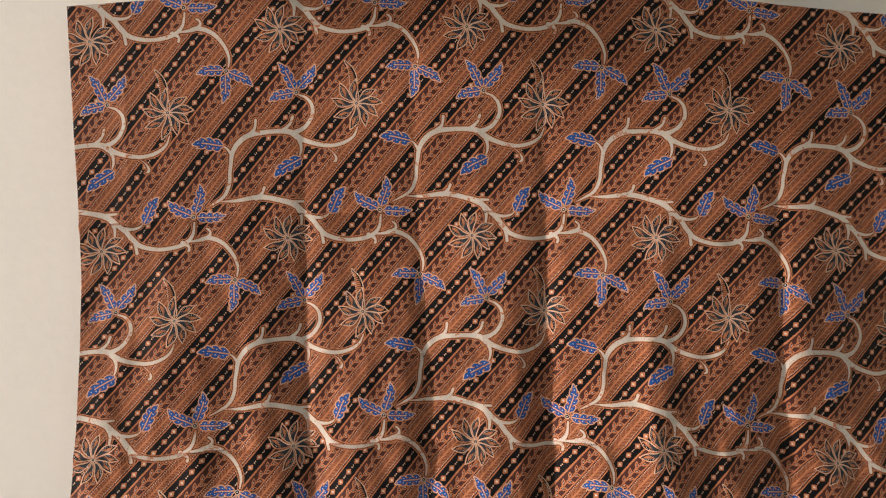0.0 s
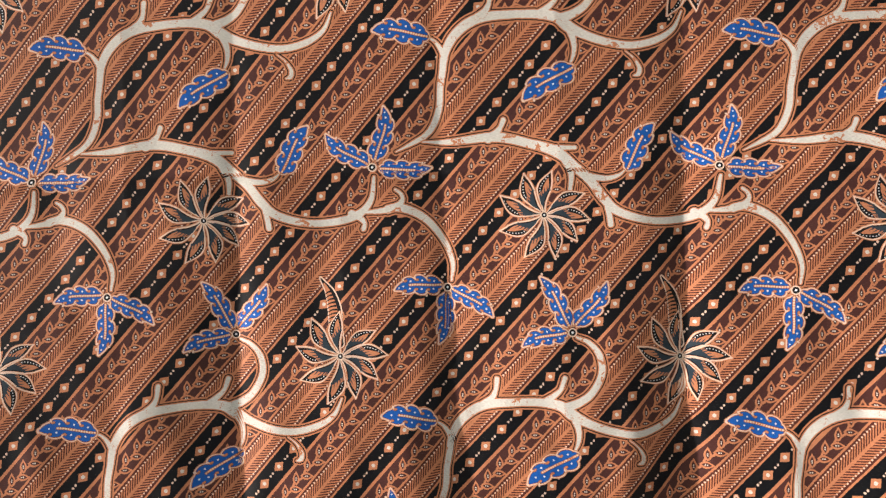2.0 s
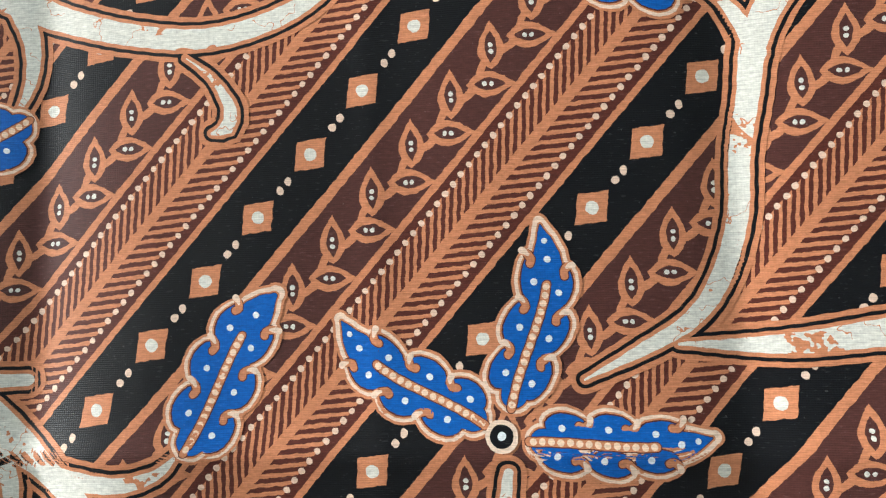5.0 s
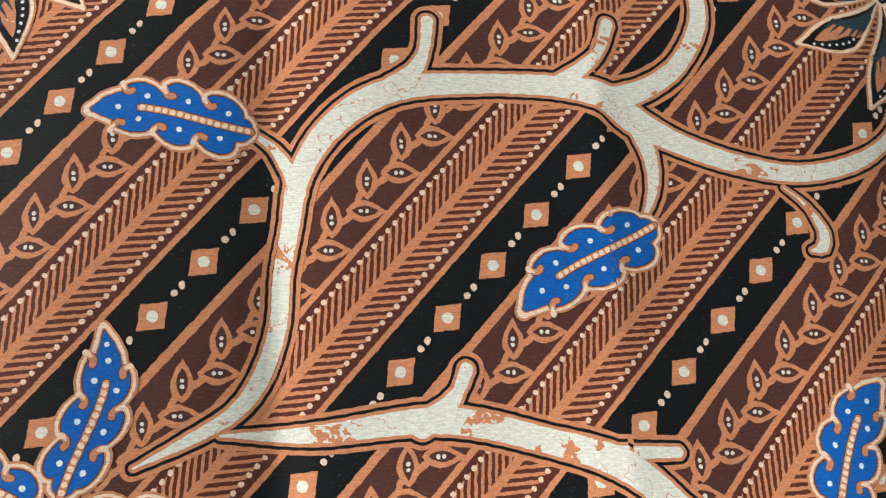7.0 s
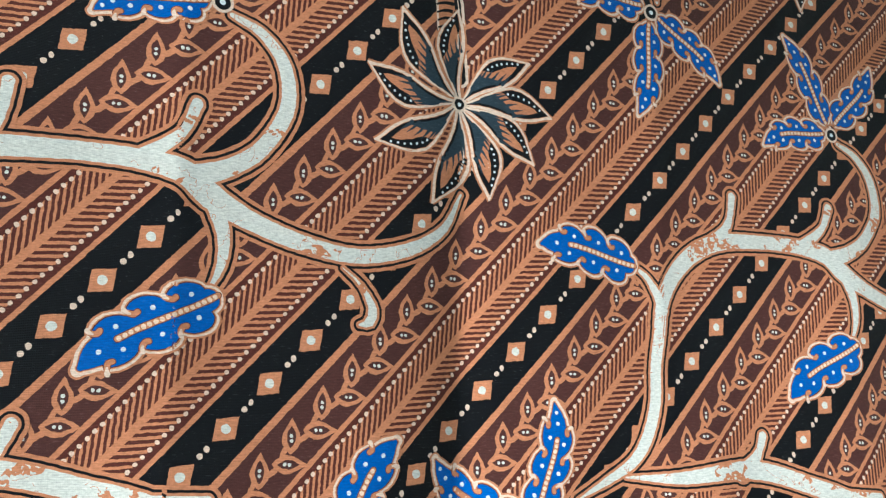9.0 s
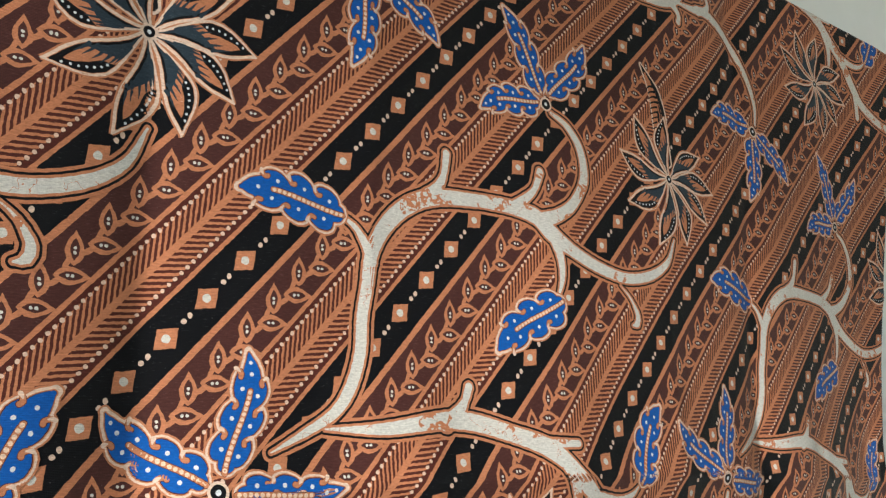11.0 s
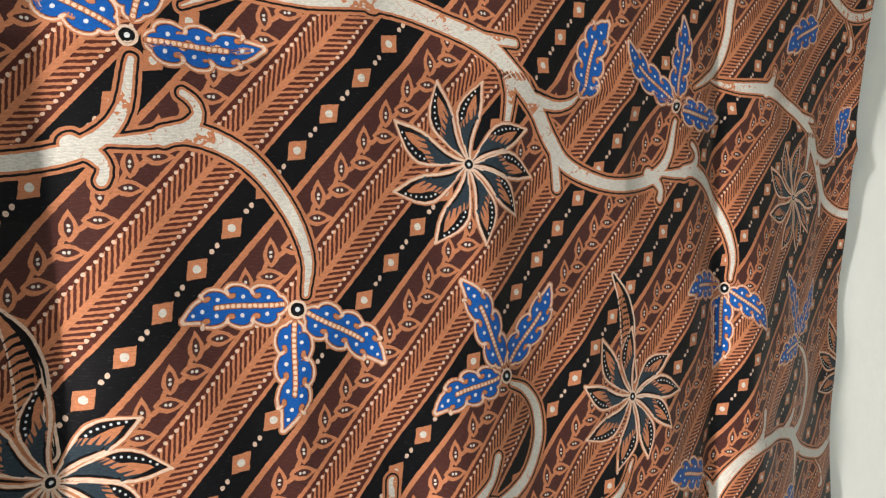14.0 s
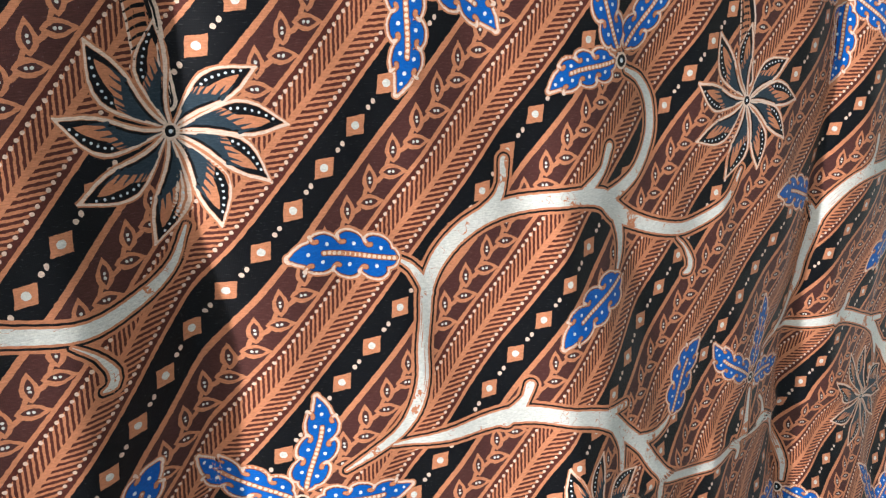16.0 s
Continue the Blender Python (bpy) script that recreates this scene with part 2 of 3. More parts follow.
def depth(u, v):
    """How far the cloth stands back from its mean plane."""
    loose = 0.12 + 0.88 * smooth(v, 0.14, 0.50) + 0.35 * smooth(v, 0.45, 0.70)
    y = 0.0 * u
    for i, (c, a, r) in enumerate(CREASES):
        d = u - c - 0.006 * np.sin(5.0 * v + 2.1 * i)
        y = y + a * loose * (np.exp(-np.sqrt(d * d + r * r) / 0.036) - 0.2) + 0.0016 * (r < 0.005) * np.exp(-np.sqrt(d * d + 0.003 ** 2) / 0.006)
    swell = 0.0011 * np.sin(38 * u + 3.0 * v) + 0.0010 * np.sin(61 * u - 7.0 * v + 1.0) + 0.0006 * np.sin(97 * u + 11 * v + 2.0)
    y = y + swell * loose + 0.0007 * np.sin(23 * v + 4 * u) + 0.0012 * np.sin(9 * u + 14 * v)
    for w, lean, a, ph in ((190, 30, 0.0002, 0.3), (143, -38, 0.0003, 1.9), (118, 52, 0.0003, 4.0), (260, -70, 0.00012, 2.2), (75, -60, 0.0006, 5.1)):
        y = y + a * loose * np.sin(w * u + lean * v + ph + 1.3 * np.sin(11 * v + 0.07 * w))
    for c in (0.060, 0.215, 0.368, 0.522, 0.686, 0.848, 1.0):
        d = u - c - 0.003 * np.sin(7.0 * v + 9.0 * c)
        y = y - 0.0006 * np.exp(-np.sqrt(d * d + 0.0012 ** 2) / 0.0045)
    for c, a in ((0.288, 0.0030), (0.595, 0.0040), (0.166, 0.0009), (0.90, 0.003)):
        d = v - c - 0.004 * np.sin(4 * u)
        y = y - a * np.exp(-np.sqrt(d * d + 0.0018 ** 2) / 0.014) - 0.40 * a * np.exp(-np.sqrt(d * d + 0.0009 ** 2) / 0.0035)
    y = y - 0.0042 * smooth(v, 0.40, 0.52) * np.exp(-((u - 0.572) / 0.014) ** 2) - 0.0022 * smooth(v, 0.36, 0.50) * np.exp(-((u - 0.746) / 0.010) ** 2)
    y = y - 0.0024 * smooth(v, 0.06, 0.16) * (1 - smooth(v, 0.36, 0.46)) * np.exp(-((u - 0.438) / 0.040) ** 2)
    y = y - 0.03 * smooth(v, 0.58, 0.78)
    side = np.interp(v, (0.0, 0.07, 0.18, 0.26, 0.39, 0.54, 0.68, 1.3), (-0.014, -0.009, 0.002, 0.012, 0.021, 0.025, 0.028, 0.028))
    y = y + side * smooth(u, 0.94, 1.09)
    return y + pull(u, v, DRAPE)


def place(u, v):
    return np.stack([u + pull(u, v, PULL_X), depth(u, v), TOP - v - 0.0914 * (u - 0.3749) ** 2 + pull(u, v, PULL_Z)], -1)


def on_cloth(u, v, lift=0.0):
    """The point of the hanging cloth at u, v of its own metres, lifted off it towards the room."""
    h = 0.0008
    du = (depth(u + h, v) - depth(u - h, v)) / (2 * h)
    dv = (depth(u, v + h) - depth(u, v - h)) / (2 * h)
    n = np.stack([du, -1.0 + 0.0 * du, -dv], -1)
    n /= np.linalg.norm(n, axis=-1, keepdims=True)
    return place(u, v) + n * np.asarray(lift)[..., None]


def halved(g, axis):
    g = np.moveaxis(g, axis, 0)
    fine = np.empty((2 * len(g) - 1,) + g.shape[1:])
    fine[::2], fine[1::2] = g, (g[1:] + g[:-1]) / 2
    return np.moveaxis(fine, 0, axis)


class Print:
    """Gathers printed shapes in the cloth's own metres and lays them on it as one mesh."""

    def __init__(self, u=0.0, v=0.0):
        self.u, self.v, self.p, self.faces, self.mats = u, v, [], [], []

    def grid(self, gu, gv, layer, mat):
        gu, gv = gu + self.u, gv + self.v
        if gu.max() < U0 or gu.min() > U1 or gv.max() < V0 or gv.min() > V1:
            return
        gu, gv = np.clip(gu, U0, U1), np.clip(gv, V0, V1)
        for axis in (0, 1):        # no cell wider than the folds are sharp
            while np.hypot(np.diff(gu, axis=axis), np.diff(gv, axis=axis)).max() > 0.0020:
                gu, gv = halved(gu, axis), halved(gv, axis)
        wu, wv = gu + 0.00006 * np.sin(1650 * gv + 2.0 * np.sin(640 * gu)), gv + 0.00006 * np.sin(1480 * gu + 2.0 * np.sin(710 * gv))
        gu, gv = np.clip(wu, U0, U1), np.clip(wv, V0, V1)     # the hand-drawn line is never quite even
        n, m = gu.shape
        first = sum(len(x) for x in self.p)
        self.p.append(np.stack([gu.ravel(), gv.ravel(), np.full(n * m, 0.00007 + 0.000007 * layer)], 1))
        i = first + np.arange(n - 1)[:, None] * m + np.arange(m - 1)[None, :]
        quads = np.stack([i, i + 1, i + m + 1, i + m], -1).reshape(-1, 4)
        self.faces.extend(quads.tolist())
        self.mats.extend([ORDER.index(mat)] * len(quads))

    def disc(self, u, v, r, layer, mat, n=10):
        a = np.linspace(0, 2 * np.pi, n + 1)[None, :]
        rad = np.linspace(0.0, 1.0, 2 + int(r / 0.0015))[:, None] * r
        self.grid(u + rad * np.cos(a), v + rad * np.sin(a), layer, mat)

    def ribbon(self, points, half, layer, mat, grow=0.0, step=0.0016, rows=5):
        """A stroke through the points (metres), with its half width along it, rounded at both ends."""
        cu, cv, w = curve(points, half, step)
        w = np.maximum(w + grow, 0.0001)
        du, dv = np.gradient(cu), np.gradient(cv)
        length = np.hypot(du, dv) + 1e-9
        du, dv = du / length, dv / length
        caps = []
        for end, sign in ((0, -1), (-1, 1)):
            t = np.linspace(0, 1, 6)[1:]
            caps.append((cu[end] + sign * du[end] * w[end] * np.sin(t * np.pi / 2), cv[end] + sign * dv[end] * w[end] * np.sin(t * np.pi / 2),
                         w[end] * np.cos(t * np.pi / 2), np.full(5, du[end]), np.full(5, dv[end])))
        a, b = [x[::-1] for x in caps[0]], caps[1]
        cu, cv, w, du, dv = [np.concatenate([x, y, z]) for x, y, z in zip(a, (cu, cv, w, du, dv), b)]
        side = np.linspace(-1, 1, rows)[None, :]
        self.grid(cu[:, None] - dv[:, None] * w[:, None] * side, cv[:, None] + du[:, None] * w[:, None] * side, layer, mat)

    def lay(self, name, parent, label=""):
        if not self.p:
            return None
        p = np.concatenate(self.p)
        mesh = bpy.data.meshes.new(name)
        mesh.from_pydata(on_cloth(p[:, 0], p[:, 1], p[:, 2]).tolist(), [], self.faces)
        for key in ORDER:
            mesh.materials.append(M[key])
        mesh.polygons.foreach_set("material_index", self.mats)
        mesh.polygons.foreach_set("use_smooth", [True] * len(self.faces))
        cloth_map(mesh, p[:, :2])
        ob = new(name, mesh)
        ob.parent = parent
        return tagged(ob, label)


def cloth_map(mesh, uv):
    layer = mesh.uv_layers.new(name="cloth")
    index = np.empty(len(mesh.loops), dtype=np.int32)
    mesh.loops.foreach_get("vertex_index", index)
    layer.data.foreach_set("uv", np.asarray(uv, dtype=np.float32)[index].ravel())


def curve(points, half, step):
    """A smooth curve through the points, resampled; half: widths at the points."""
    pts = np.array(points, float)
    w = np.array(half if np.ndim(half) else [half] * len(pts), float)
    if len(w) != len(pts):
        w = np.interp(np.linspace(0, 1, len(pts)), np.linspace(0, 1, len(w)), w)
    ext = np.vstack([2 * pts[0] - pts[1], pts, 2 * pts[-1] - pts[-2]])
    out, ws = [], []
    for i in range(len(pts) - 1):
        p0, p1, p2, p3 = ext[i:i + 4]
        n = max(2, int(np.hypot(*(p2 - p1)) / step))
        t = (np.arange(n) / n)[:, None]
        out.append(0.5 * (2 * p1 + (p2 - p0) * t + (2 * p0 - 5 * p1 + 4 * p2 - p3) * t ** 2 + (3 * p1 - p0 - 3 * p2 + p3) * t ** 3))
        ws.append(w[i] + (w[i + 1] - w[i]) * t[:, 0])
    out.append(pts[-1:]), ws.append(w[-1:])
    c = np.vstack(out)
    return c[:, 0], c[:, 1], np.concatenate(ws)


mm = lambda pairs: [(a * 0.001, b * 0.001) for a, b in pairs]

# The vine's strokes in one repeat: points in millimetres and half widths along them.
VINE = (
    ([(162, 2), (174, -4), (184, -10), (190, -18), (194, -30), (195, -43), (197, -54), (199, -66), (205, -77), (215, -86), (228, -91), (249, -93)],
     (0.4, 1.5, 2.0, 2.3, 2.3, 2.3, 2.4, 2.8, 3.2, 3.4, 3.2, 2.8)),
    ([(249, -93), (264, -93), (277, -91), (285, -85), (297, -79), (313, -74), (330, -72), (347, -76), (359, -84), (365, -96)],
     (2.8, 3.0, 3.7, 4.0, 3.0, 2.7, 2.5, 2.3, 1.6, 0.6)),
    ([(189, -77), (193, -74), (197, -68), (199, -63)], (0.8, 1.2, 1.9, 2.2)),
    ([(221, -89), (228, -95), (231, -101), (232, -109)], (3.2, 2.2, 1.5, 1.8)),
    ([(265, -93), (272, -98), (277, -103), (280, -111)], (2.6, 2.0, 1.5, 1.9)),
    ([(280, -90), (290, -94), (299, -101), (306, -114), (305, -127), (298, -136), (289, -140)], (3.4, 2.8, 2.5, 2.5, 2.3, 1.7, 1.0)),
    ([(285, -86), (289, -75), (289, -66), (286, -58)], (3.0, 2.1, 1.5, 0.6)),
    ([(325, -68), (331, -63), (335, -56), (334, -52), (331, -51)], (0.3, 0.7, 1.6, 1.8, 0.6)),
    ([(181, -5), (203, -5), (233, -8), (258, -3), (276, 3), (289, 14), (300, 24), (309, 36), (320, 46), (342, 52), (364, 51), (379, 46), (388, 36), (391, 20)],
     (0.5, 2.3, 3.4, 3.2, 3.9, 3.4, 3.2, 3.4, 3.0, 2.5, 2.7, 2.8, 2.0, 1.2)),
    ([(270, 0), (280, 0), (289, 0)], (2.2, 1.7, 1.5)),
    ([(228, -7), (233, -10), (237, -15), (239, -20)], (3.4, 2.8, 1.6, 1.9)),
    ([(311, 38), (313, 48), (314, 55)], (2.2, 2.0, 2.1)),
    ([(295, 20), (310, 22), (319, 20), (324, 16)], (2.6, 1.9, 1.3, 0.5)),
    ([(281, 7), (286, 19), (285, 33)], (3.0, 2.1, 1.2)),
    ([(382, 45), (395, 44), (410, 42), (427, 50), (440, 66), (446, 82), (445, 95)], (0.8, 2.0, 3.0, 2.7, 2.2, 1.7, 0.9)),
    ([(400, 43), (408, 40), (411, 35), (409, 31), (406, 29)], (3.0, 2.4, 1.5, 1.3, 1.1)),
    ([(374, 46), (380, 49), (383, 53), (382, 57)], (3.0, 2.2, 1.6, 1.7)),
)


def vine(pr):
    for mat, grow, layer in (("orange", 2.5, 1), ("black", 1.40, 2), ("orange", 0.62, 3), ("cream", -0.22, 4)):
        for pts, half in VINE:
            pr.ribbon(mm(pts), np.array(half) * 0.001, layer, mat, grow * 0.001)


def leaf(pr, base, tip, wide, bend=0.0, lobes=3, blunt=True):
    """A lobed blue leaf with a pale rim, hooked notches, a beaded rib and white dots."""
    b, t = np.array(base) * 0.001, np.array(tip) * 0.001
    axis = t - b
    size = np.hypot(*axis)
    ex = axis / size
    ey = np.array([-ex[1], ex[0]])
    wide = wide * 0.001

    def at(x, y):
        """x along the leaf (0 to 1), y across it in metres."""
        y = y + bend * size * 0.19 * np.sin(np.pi * np.clip(x, 0, 1) ** 1.6)
        return b[0] + ex[0] * x * size + ey[0] * y, b[1] + ex[1] * x * size + ey[1] * y

    span = 0.72 / lobes
    marks = []
    for s in (1, -1):
        for i in range(lobes):
            x = 0.06 + span * (i + 0.5 + (0.0 if s > 0 else 0.14))
            marks.append((s, x, wide * (0.56 - 0.10 * abs(i - (lobes - 1) * 0.4)), wide * (0.50 if i < lobes - 1 else 0.42)))
    ring = np.linspace(0, 2 * np.pi, 19)[None, :]
    rad = np.array([0.0, 0.55, 1.0])[:, None]
    bulk = np.array((0.42, 0.62, 0.62, 0.58, 0.54, 0.46, 0.30, 0.10) if blunt else (0.42, 0.62, 0.62, 0.58, 0.54, 0.42, 0.22, 0.03)) * wide
    stops = np.array((0.08, 0.22, 0.40, 0.58, 0.72, 0.82, 0.89, 0.94) if blunt else (0.08, 0.22, 0.40, 0.58, 0.72, 0.83, 0.91, 0.97))
    for mat, grow, layer in (("orange", 0.0017, 4.5), ("outline", 0.0011, 5), ("orange", 0.0004, 5.5), ("rust", 0.00005, 6), ("blue", -0.00025, 7)):
        for s, x, yc, ry in marks:
            rx = span * size * 0.50 + grow * 0.9
            lean = 0.20 * s * rad * (ry + grow) * np.sin(ring) * s
            pr.grid(*at(x + (rad * rx * np.cos(ring) + lean) / size, s * yc + rad * (ry + grow) * np.sin(ring)), layer, mat)
        tip_cut = 1.0 if grow > 0.0005 else 0.985
        pr.ribbon([at(x * tip_cut, 0.0) for x in stops], np.maximum(bulk, 0.0002), layer, mat, max(grow, -0.0001))
    for s in (1, -1):
        for i in range(lobes):
            x = 0.06 + span * (i + 1.0 + (0.0 if s > 0 else 0.14))
            if x > 0.86:
                continue
            w = wide * 0.86
            hook = [at(x + 0.001, s * w * 0.93), at(x - 0.003, s * w * 0.83), at(x - 0.016, s * w * 0.70), at(x - 0.038, s * w * 0.60), at(x - 0.060, s * w * 0.64)]
            pr.ribbon(hook[2:], 0.0008, 7.5, "rust", 0.0002, 0.001, 3)
            pr.ribbon(hook, (0.0007, 0.0008, 0.0008, 0.0008, 0.0008), 8, "orange", 0, 0.001, 3)
            pr.ribbon(hook[:3], (0.0006, 0.0005, 0.0002), 8.6, "outline", 0.0001, 0.001, 3)
    for s, x, yc, ry in marks:
        pr.disc(*at(x - 0.03, s * yc * 0.92), 0.00072, 15, "dot", 9)
    pr.disc(*at(0.79, 0.0), 0.00072, 15, "dot", 9)
    if not blunt:
        pr.disc(*at(0.88, 0.0), 0.00062, 15, "dot", 9)
    rib = [at(z, 0.0) for z in np.linspace(0.01, 0.66, 9)]
    pr.ribbon(rib, 0.00105, 9, "rust", 0, 0.0015, 3)
    pr.ribbon(rib, 0.00085, 9.5, "orange", 0, 0.0015, 3)
    for z in np.linspace(0.03, 0.65, max(8, int(size / 0.0026))):
        pr.disc(*at(z, 0.0), 0.00072, 10, "bead", 8)


def eye(pr, u, v, r):
    for mat, rad, layer in (("outline", r, 16), ("black", r * 0.72, 18), ("dot", r * 0.26, 20)):
        pr.disc(u * 0.001, v * 0.001, rad * 0.001, layer, mat, 16)


def petal(pr, centre, tip, wide, swirl, over=0.0):
    """A curved petal: pale rim, a black line down one edge, a slate core feathered into orange, and a black dotted margin at the tip."""
    c, t = np.array(centre) * 0.001, np.array(tip) * 0.001
    axis = t - c
    size = np.hypot(*axis)
    ex = axis / size
    ey = np.array([ex[1], -ex[0]])
    wide = wide * 0.001 * np.clip(size / 0.034, 0.8, 1.1)

    def at(x, y):
        y = y + swirl * size * (0.15 * np.sin(np.pi * np.clip(x, 0, 1)) - 0.03)
        return c[0] + ex[0] * x * size + ey[0] * y, c[1] + ex[1] * x * size + ey[1] * y

    def half(x):
        return wide * np.interp(x, (0, 0.12, 0.22, 0.34, 0.46, 0.56, 0.66, 0.76, 0.86, 0.94, 1.0), (0.08, 0.20, 0.36, 0.60, 0.85, 1.0, 0.97, 0.80, 0.48, 0.20, 0.02))

    side = np.linspace(0, 1, 7)[None, :]

    def field(x0, x1, low, high, layer, mat, n=28):
        """Fills between two edges; low and high give the places across for places along."""
        x = np.linspace(x0, x1, n)
        lo, hi = low(x), np.maximum(high(x), low(x))
        y = lo[:, None] + (hi - lo)[:, None] * side
        pr.grid(*at(x[:, None] + 0 * y, y), layer + over, mat)

    def edge(cut):
        return lambda x: np.maximum(half(x) - cut, 0.0)

    def under(cut):
        return lambda x: -np.maximum(half(x) - cut, 0.0)

    field(0.03, 1.0, under(-0.0007), edge(-0.0007), 4.2, "orange")
    field(0.03, 1.0, under(-0.0001), edge(-0.0001), 5, "outline")
    field(0.08, 0.95, under(0.0009), edge(0.0008), 6, "orange")
    field(0.08, 0.94, under(0.0011), lambda x: -np.maximum(half(x) - 0.0022 - 0.0008 * smooth(x, 0.6, 0.9), -0.4 * half(x)), 7, "black")
    rise = lambda x: np.maximum(half(x) * (1.0 - 0.62 * smooth(x, 0.42, 0.56) - 1.0 * smooth(x, 0.80, 0.93)) - 0.0011, -half(x) + 0.0011)
    field(0.44, 0.94, rise, edge(0.0010), 7.2, "black")
    field(0.08, 0.64, under(0.0019), lambda x: half(x) * (0.72 - 1.40 * smooth(x, 0.30, 0.66)) - 0.0004, 8, "slate")
    for i in range(7):
        x0 = 0.28 + 0.055 * i
        h0 = float(half(np.array([x0]))[0])
        y0 = h0 * float(0.60 - 1.35 * smooth(np.array([x0]), 0.30, 0.66)[0])
        pts = [at(x0 - 0.05, y0 - 0.0006), at(x0 + 0.03, y0 + 0.0003), at(x0 + 0.11, y0 + 0.0011)]
        pr.ribbon(pts, (0.0006, 0.0004, 0.0001), 8.4 + over, "slate", 0, 0.002, 3)
    for i in range(7):
        x0 = 0.51 + 0.058 * i
        h0 = float(half(np.array([x0]))[0])
        pr.disc(*at(x0, (h0 - 0.0011) * (0.70 - 0.03 * i)), 0.00045, 13 + over, "dot", 7)


def flower(pr, centre, tips, wide, swirls):
    for i, (tip, s) in enumerate(zip(tips, swirls)):
        petal(pr, centre, tip, wide, s, 0.2 * i)
    eye(pr, *centre, 2.6)


def tall_petal(pr):
    pts = [(119, 140), (116, 126), (115, 114), (112, 103), (105, 92)]
    for mat, grow, layer in (("outline", 1.0, 3), ("black", 0.0, 4)):
        pr.ribbon(mm(pts), np.array((2.4, 4.4, 4.4, 3.0, 0.3)) * 0.001, layer, mat, grow * 0.001)
    blade = [(u - 1.4, v) for u, v in pts[:-1]] + [(107.5, 96)]
    pr.ribbon(mm(blade), np.array((1.4, 2.9, 2.9, 1.6, 0.3)) * 0.001, 4.5, "orange", 0.0003)
    for i in range(14):
        v = 136 - 2.6 * i
        u = np.interp(v, (92, 103, 114, 126, 140), (104.5, 110.5, 113, 114, 117))
        w = np.interp(v, (92, 103, 114, 126, 140), (0.4, 1.8, 2.9, 2.9, 1.6))
        pr.ribbon(mm([(u - w, v + 1.6), (u, v + 0.2), (u + w * 1.1, v - 0.2)]), (0.0003, 0.0005, 0.0007), 5, "black", 0, 0.002, 3)


def slab(name, x0, x1, y0, y1, z0, z1, mat, parent=None):
    bm = bmesh.new()
    bmesh.ops.create_cube(bm, size=1.0, matrix=Matrix.Translation(((x0 + x1) / 2, (y0 + y1) / 2, (z0 + z1) / 2)) @ Matrix.Diagonal((x1 - x0, y1 - y0, z1 - z0, 1)))
    mesh = bpy.data.meshes.new(name)
    bm.to_mesh(mesh)
    bm.free()
    mesh.materials.append(mat)
    ob = new(name, mesh)
    ob.parent = parent
    return ob


# ---- the room ----
WALL_Y = 0.030
tagged(slab("wall_north", -1.9, 3.1, WALL_Y, WALL_Y + 0.12, 0, 2.7, WALL_PAINT), "plain off-white painted wall behind the hung cloth", "wall", kind="structure")
tagged(slab("wall_east", 3.1, 3.22, -2.92, WALL_Y + 0.12, 0, 2.7, WALL_PAINT), "plain off-white painted wall of the room", "wall", kind="structure")
tagged(slab("floor", -1.9, 3.1, -2.8, WALL_Y, -0.1, 0, FLOOR_TILE), "pale stone floor", "floor", kind="structure")
tagged(slab("ceiling", -2.02, 3.22, -2.92, WALL_Y + 0.12, 2.7, 2.8, WALL_PAINT), "plain white ceiling", "ceiling", kind="structure")
# unseen; its opening is added, to go with the fill lamp
south = new("wall_south", bpy.data.meshes.new("wall_south"))
bm = bmesh.new()
for x0, x1, z0, z1 in ((-1.9, 0.1, 0, 2.7), (1.7, 3.1, 0, 2.7), (0.1, 1.7, 0, 1.0), (0.1, 1.7, 2.2, 2.7)):
    bmesh.ops.create_cube(bm, size=1.0, matrix=Matrix.Translation(((x0 + x1) / 2, -2.86, (z0 + z1) / 2)) @ Matrix.Diagonal((x1 - x0, 0.12, z1 - z0, 1)))
bm.to_mesh(south.data)
bm.free()
south.data.materials.append(WALL_PAINT)
tagged(south, "unseen off-white painted wall with a window opening for light", "wall", kind="structure")
west = new("wall_west", bpy.data.meshes.new("wall_west"))
bm = bmesh.new()
for y0, y1, z0, z1 in ((-2.92, -1.5, 0, 2.7), (-0.04, WALL_Y + 0.12, 0, 2.7), (-1.5, -0.04, 0, 0.5), (-1.5, -0.04, 2.66, 2.7)):
    bmesh.ops.create_cube(bm, size=1.0, matrix=Matrix.Translation((-1.96, (y0 + y1) / 2, (z0 + z1) / 2)) @ Matrix.Diagonal((0.12, y1 - y0, z1 - z0, 1)))
bm.to_mesh(west.data)
bm.free()
west.data.materials.append(WALL_PAINT)
tagged(west, "unseen off-white painted wall with a window opening for light", "wall", kind="structure")

# ---- the batik cloth ----
cloth = tagged(new("batik_cloth"), "brown and black batik cotton cloth, creased, hung against a wall", "cloth")
cloth.location = (0, 0, 0)


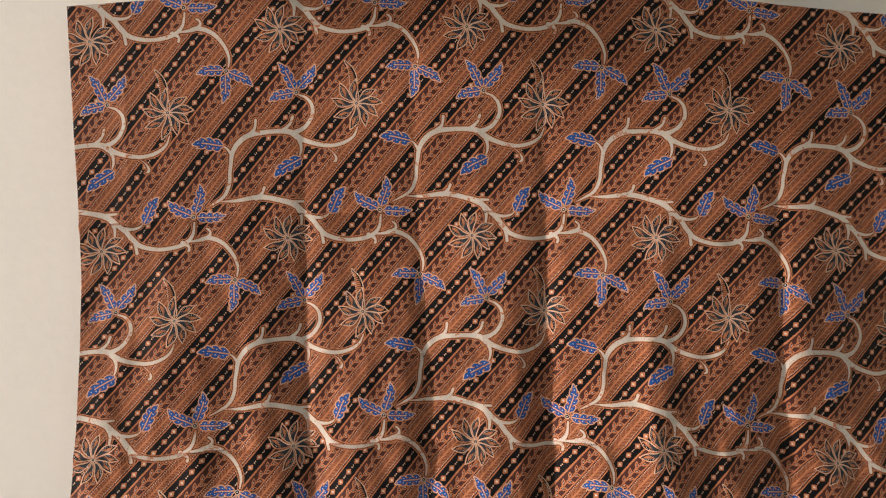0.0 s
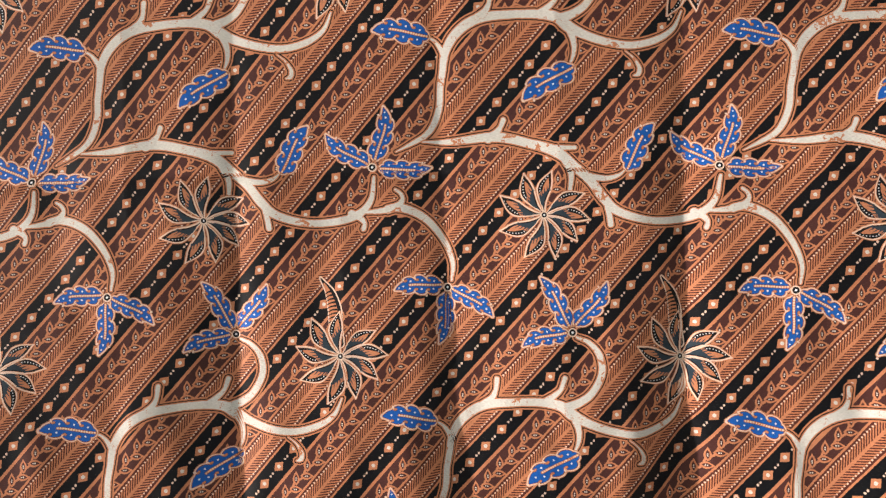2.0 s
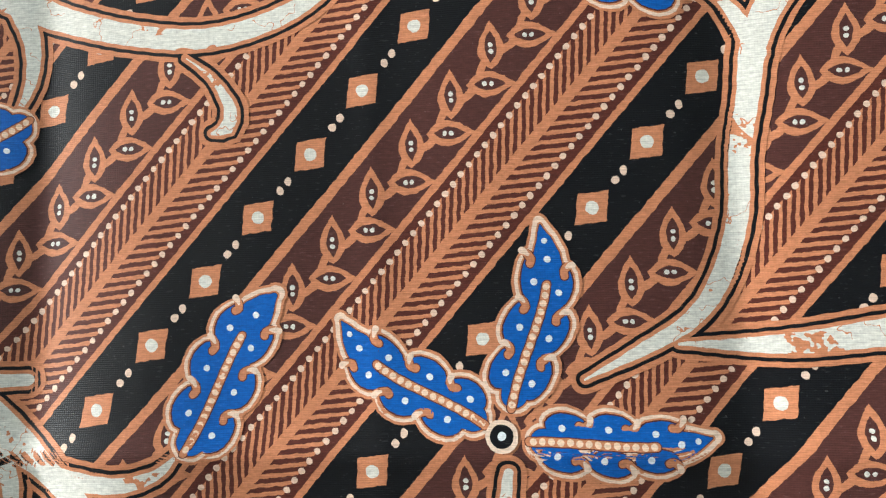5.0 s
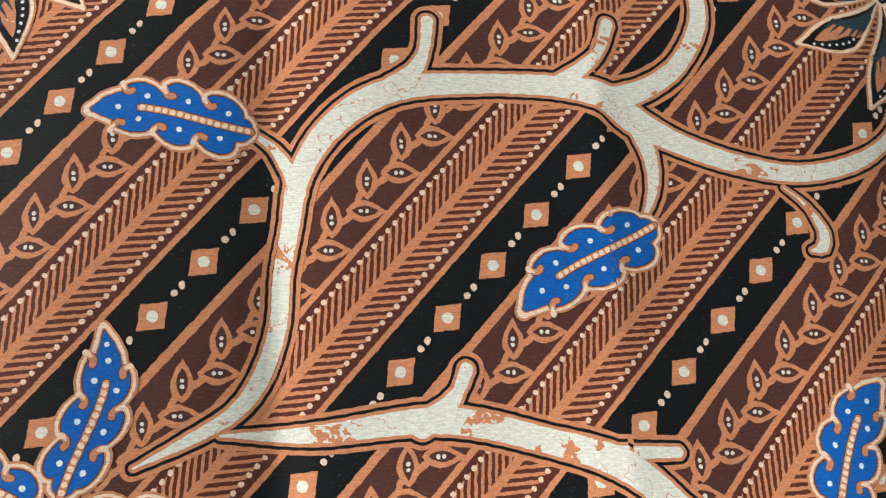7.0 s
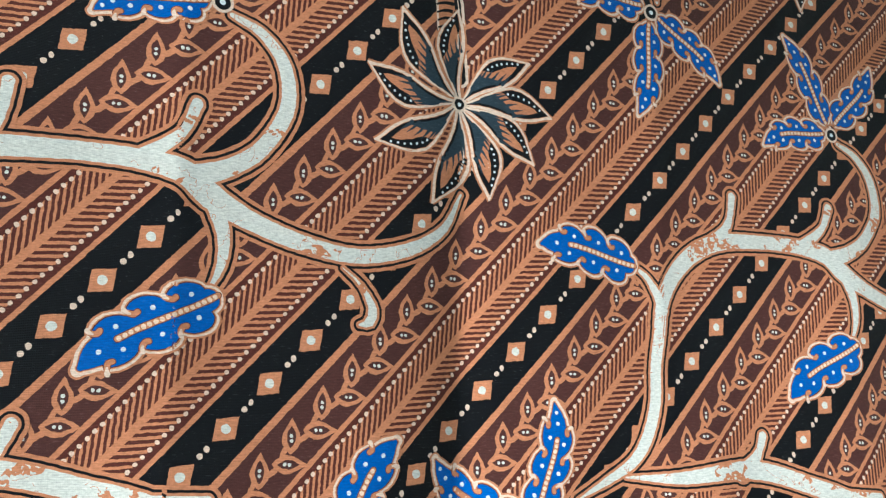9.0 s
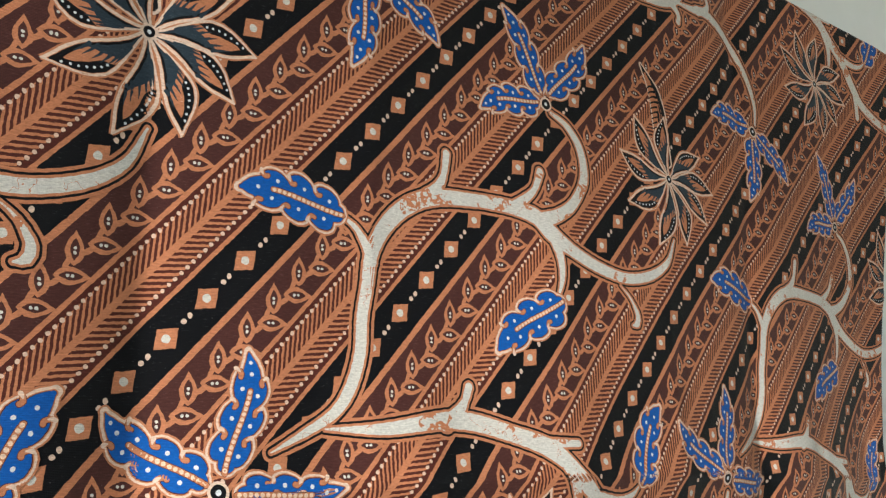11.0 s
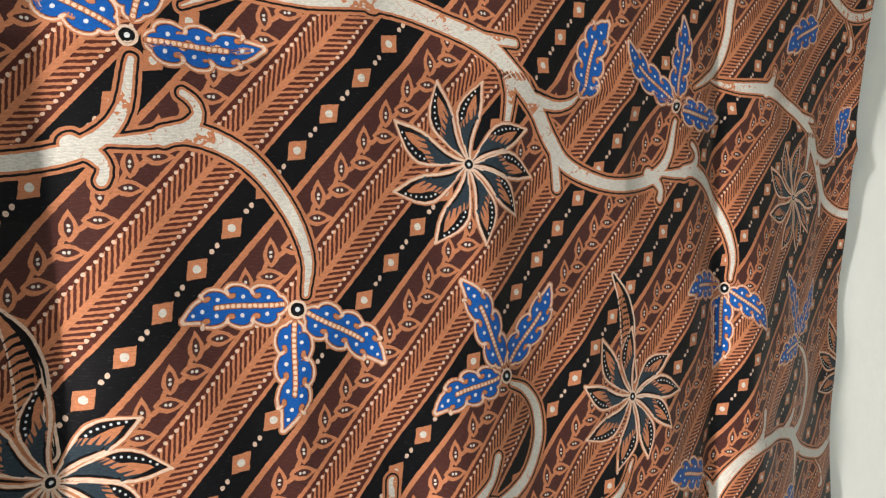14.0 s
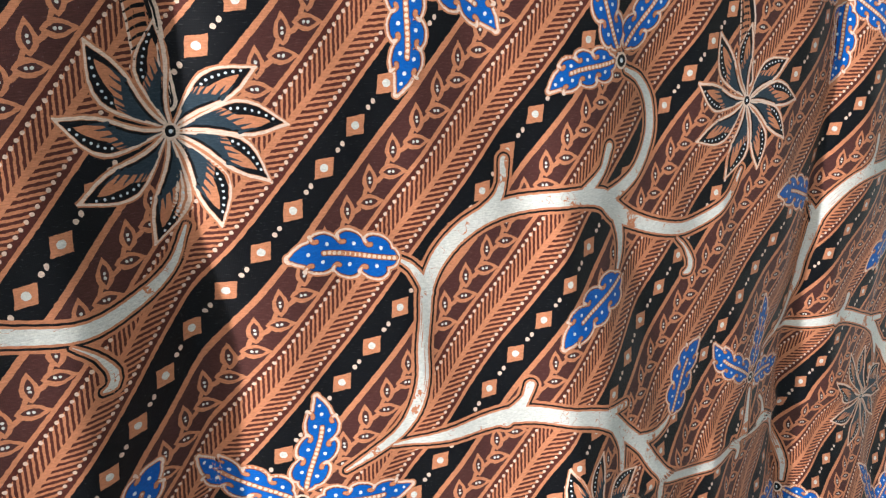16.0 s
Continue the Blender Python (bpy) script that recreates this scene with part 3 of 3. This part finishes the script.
def cloth_sheet():
    """The woven sheet: a fine front, a coarser back and the cut edge between them."""
    nu, nv = 760, 780
    u, v = np.meshgrid(np.linspace(U0, U1, nu), np.linspace(V0, V1, nv), indexing="ij")
    i = np.arange(nu - 1)[:, None] * nv + np.arange(nv - 1)[None, :]
    faces = [np.stack([i, i + 1, i + nv + 1, i + nv], -1).reshape(-1, 4)]
    points, flat = [on_cloth(u, v).reshape(-1, 3)], [np.stack([u.ravel(), v.ravel()], 1)]
    first = nu * nv
    bu, bv = np.meshgrid(np.linspace(U0, U1, 220), np.linspace(V0, V1, 240), indexing="ij")
    j = first + np.arange(219)[:, None] * 240 + np.arange(239)[None, :]
    faces.append(np.stack([j, j + 240, j + 241, j + 1], -1).reshape(-1, 4))
    points.append(on_cloth(bu, bv, np.full(bu.shape, -0.0007)).reshape(-1, 3))
    flat.append(np.stack([bu.ravel(), bv.ravel()], 1))
    first += 220 * 240
    k = np.arange(nu * nv).reshape(nu, nv)
    rim = np.concatenate([k[:, 0], k[-1, 1:], k[-2::-1, -1], k[0, -2::-1]])
    ru, rv = u.ravel()[rim], v.ravel()[rim]
    points.append(on_cloth(ru, rv, np.full(ru.shape, -0.0007)))
    flat.append(np.stack([ru, rv], 1))
    n = np.arange(len(rim) - 1)
    faces.append(np.stack([rim[n], rim[n + 1], first + n + 1, first + n], -1))
    mesh = bpy.data.meshes.new("cotton_sheet")
    mesh.from_pydata(np.concatenate(points).tolist(), [], np.concatenate(faces).tolist())
    mesh.materials.append(GROUND)
    mesh.polygons.foreach_set("use_smooth", [True] * len(mesh.polygons))
    cloth_map(mesh, np.concatenate(flat))
    ob = new("cotton_sheet", mesh)
    ob.parent = cloth
    return ob


cloth_sheet()

A_TIPS = [(7, 18), (27, 16), (51, 32), (55, 51), (46, 67), (30, 79), (8, 79), (-10, 60), (-10, 34)]
B_TIPS = [(97, 121), (118, 116), (145, 130), (154, 148), (147, 166), (131, 180), (110, 184), (89, 167), (86, 142)]
SWIRL = (0.80, 0.75, 0.60, 0.65, 0.75, 0.80, 0.75, 0.80, 0.85)
SPRIGS = (
    ((145, 13), (((142, 11), (112, -12), 6.6, -0.5), ((147, 8), (154, -31), 6.4, 0.5), ((150, 14), (188, 13), 6.0, 0.25))),
    ((197, 100), (((193, 98), (158, 102), 6.4, 0.4), ((196, 104), (190, 142), 6.0, -0.4), ((200, 101), (230, 122), 6.2, -0.4))),
    ((41, 132), (((39, 128), (18, 92), 6.0, 0.3), ((43, 127), (66, 95), 6.4, 0.4), ((37, 132), (5, 143), 6.2, 0.5))),
)
SINGLE = (((188, -78), (147, -82), 7.6, 0.35), ((289, -57), (252, -32), 7.8, 0.35), ((325, 16), (346, -18), 7.4, -0.35))


def inside(u, v, reach=0.045):
    return U0 - reach < u < U1 + reach and V0 - reach < v < V1 + reach


for r in range(-1, 6):
    for c in range(-2, 5):
        ou, ov = c * PX, r * PY
        pr = Print(ou, ov)
        vine(pr)
        pr.lay("vine_print", cloth, "cream printed vine with black and orange outlines")
        for name, centre, tips, tall in (("flower_print", (22, 48), A_TIPS, False), ("flower_print", (119, 149), B_TIPS, True)):
            if inside(ou + centre[0] * 0.001, ov + centre[1] * 0.001):
                pr = Print(ou, ov)
                if tall:
                    tall_petal(pr)
                flower(pr, centre, tips, 5.5, SWIRL)
                pr.lay(name, cloth, "dark printed flower with pointed cream-edged petals")
        for centre, leaves in SPRIGS:
            if inside(ou + centre[0] * 0.001, ov + centre[1] * 0.001):
                pr = Print(ou, ov)
                eye(pr, *centre, 3.3)
                sprig = pr.lay("leaf_sprig_print", cloth, "printed sprig of three blue leaves") or cloth
                for one in leaves:
                    pr = Print(ou, ov)
                    leaf(pr, *one, blunt=False)
                    pr.lay("leaf_print", sprig, "blue printed leaf with white dots")
        for one in SINGLE:
            if inside(ou + one[0][0] * 0.001, ov + one[0][1] * 0.001):
                pr = Print(ou, ov)
                leaf(pr, *one)
                pr.lay("leaf_print", cloth, "blue printed leaf with white dots")
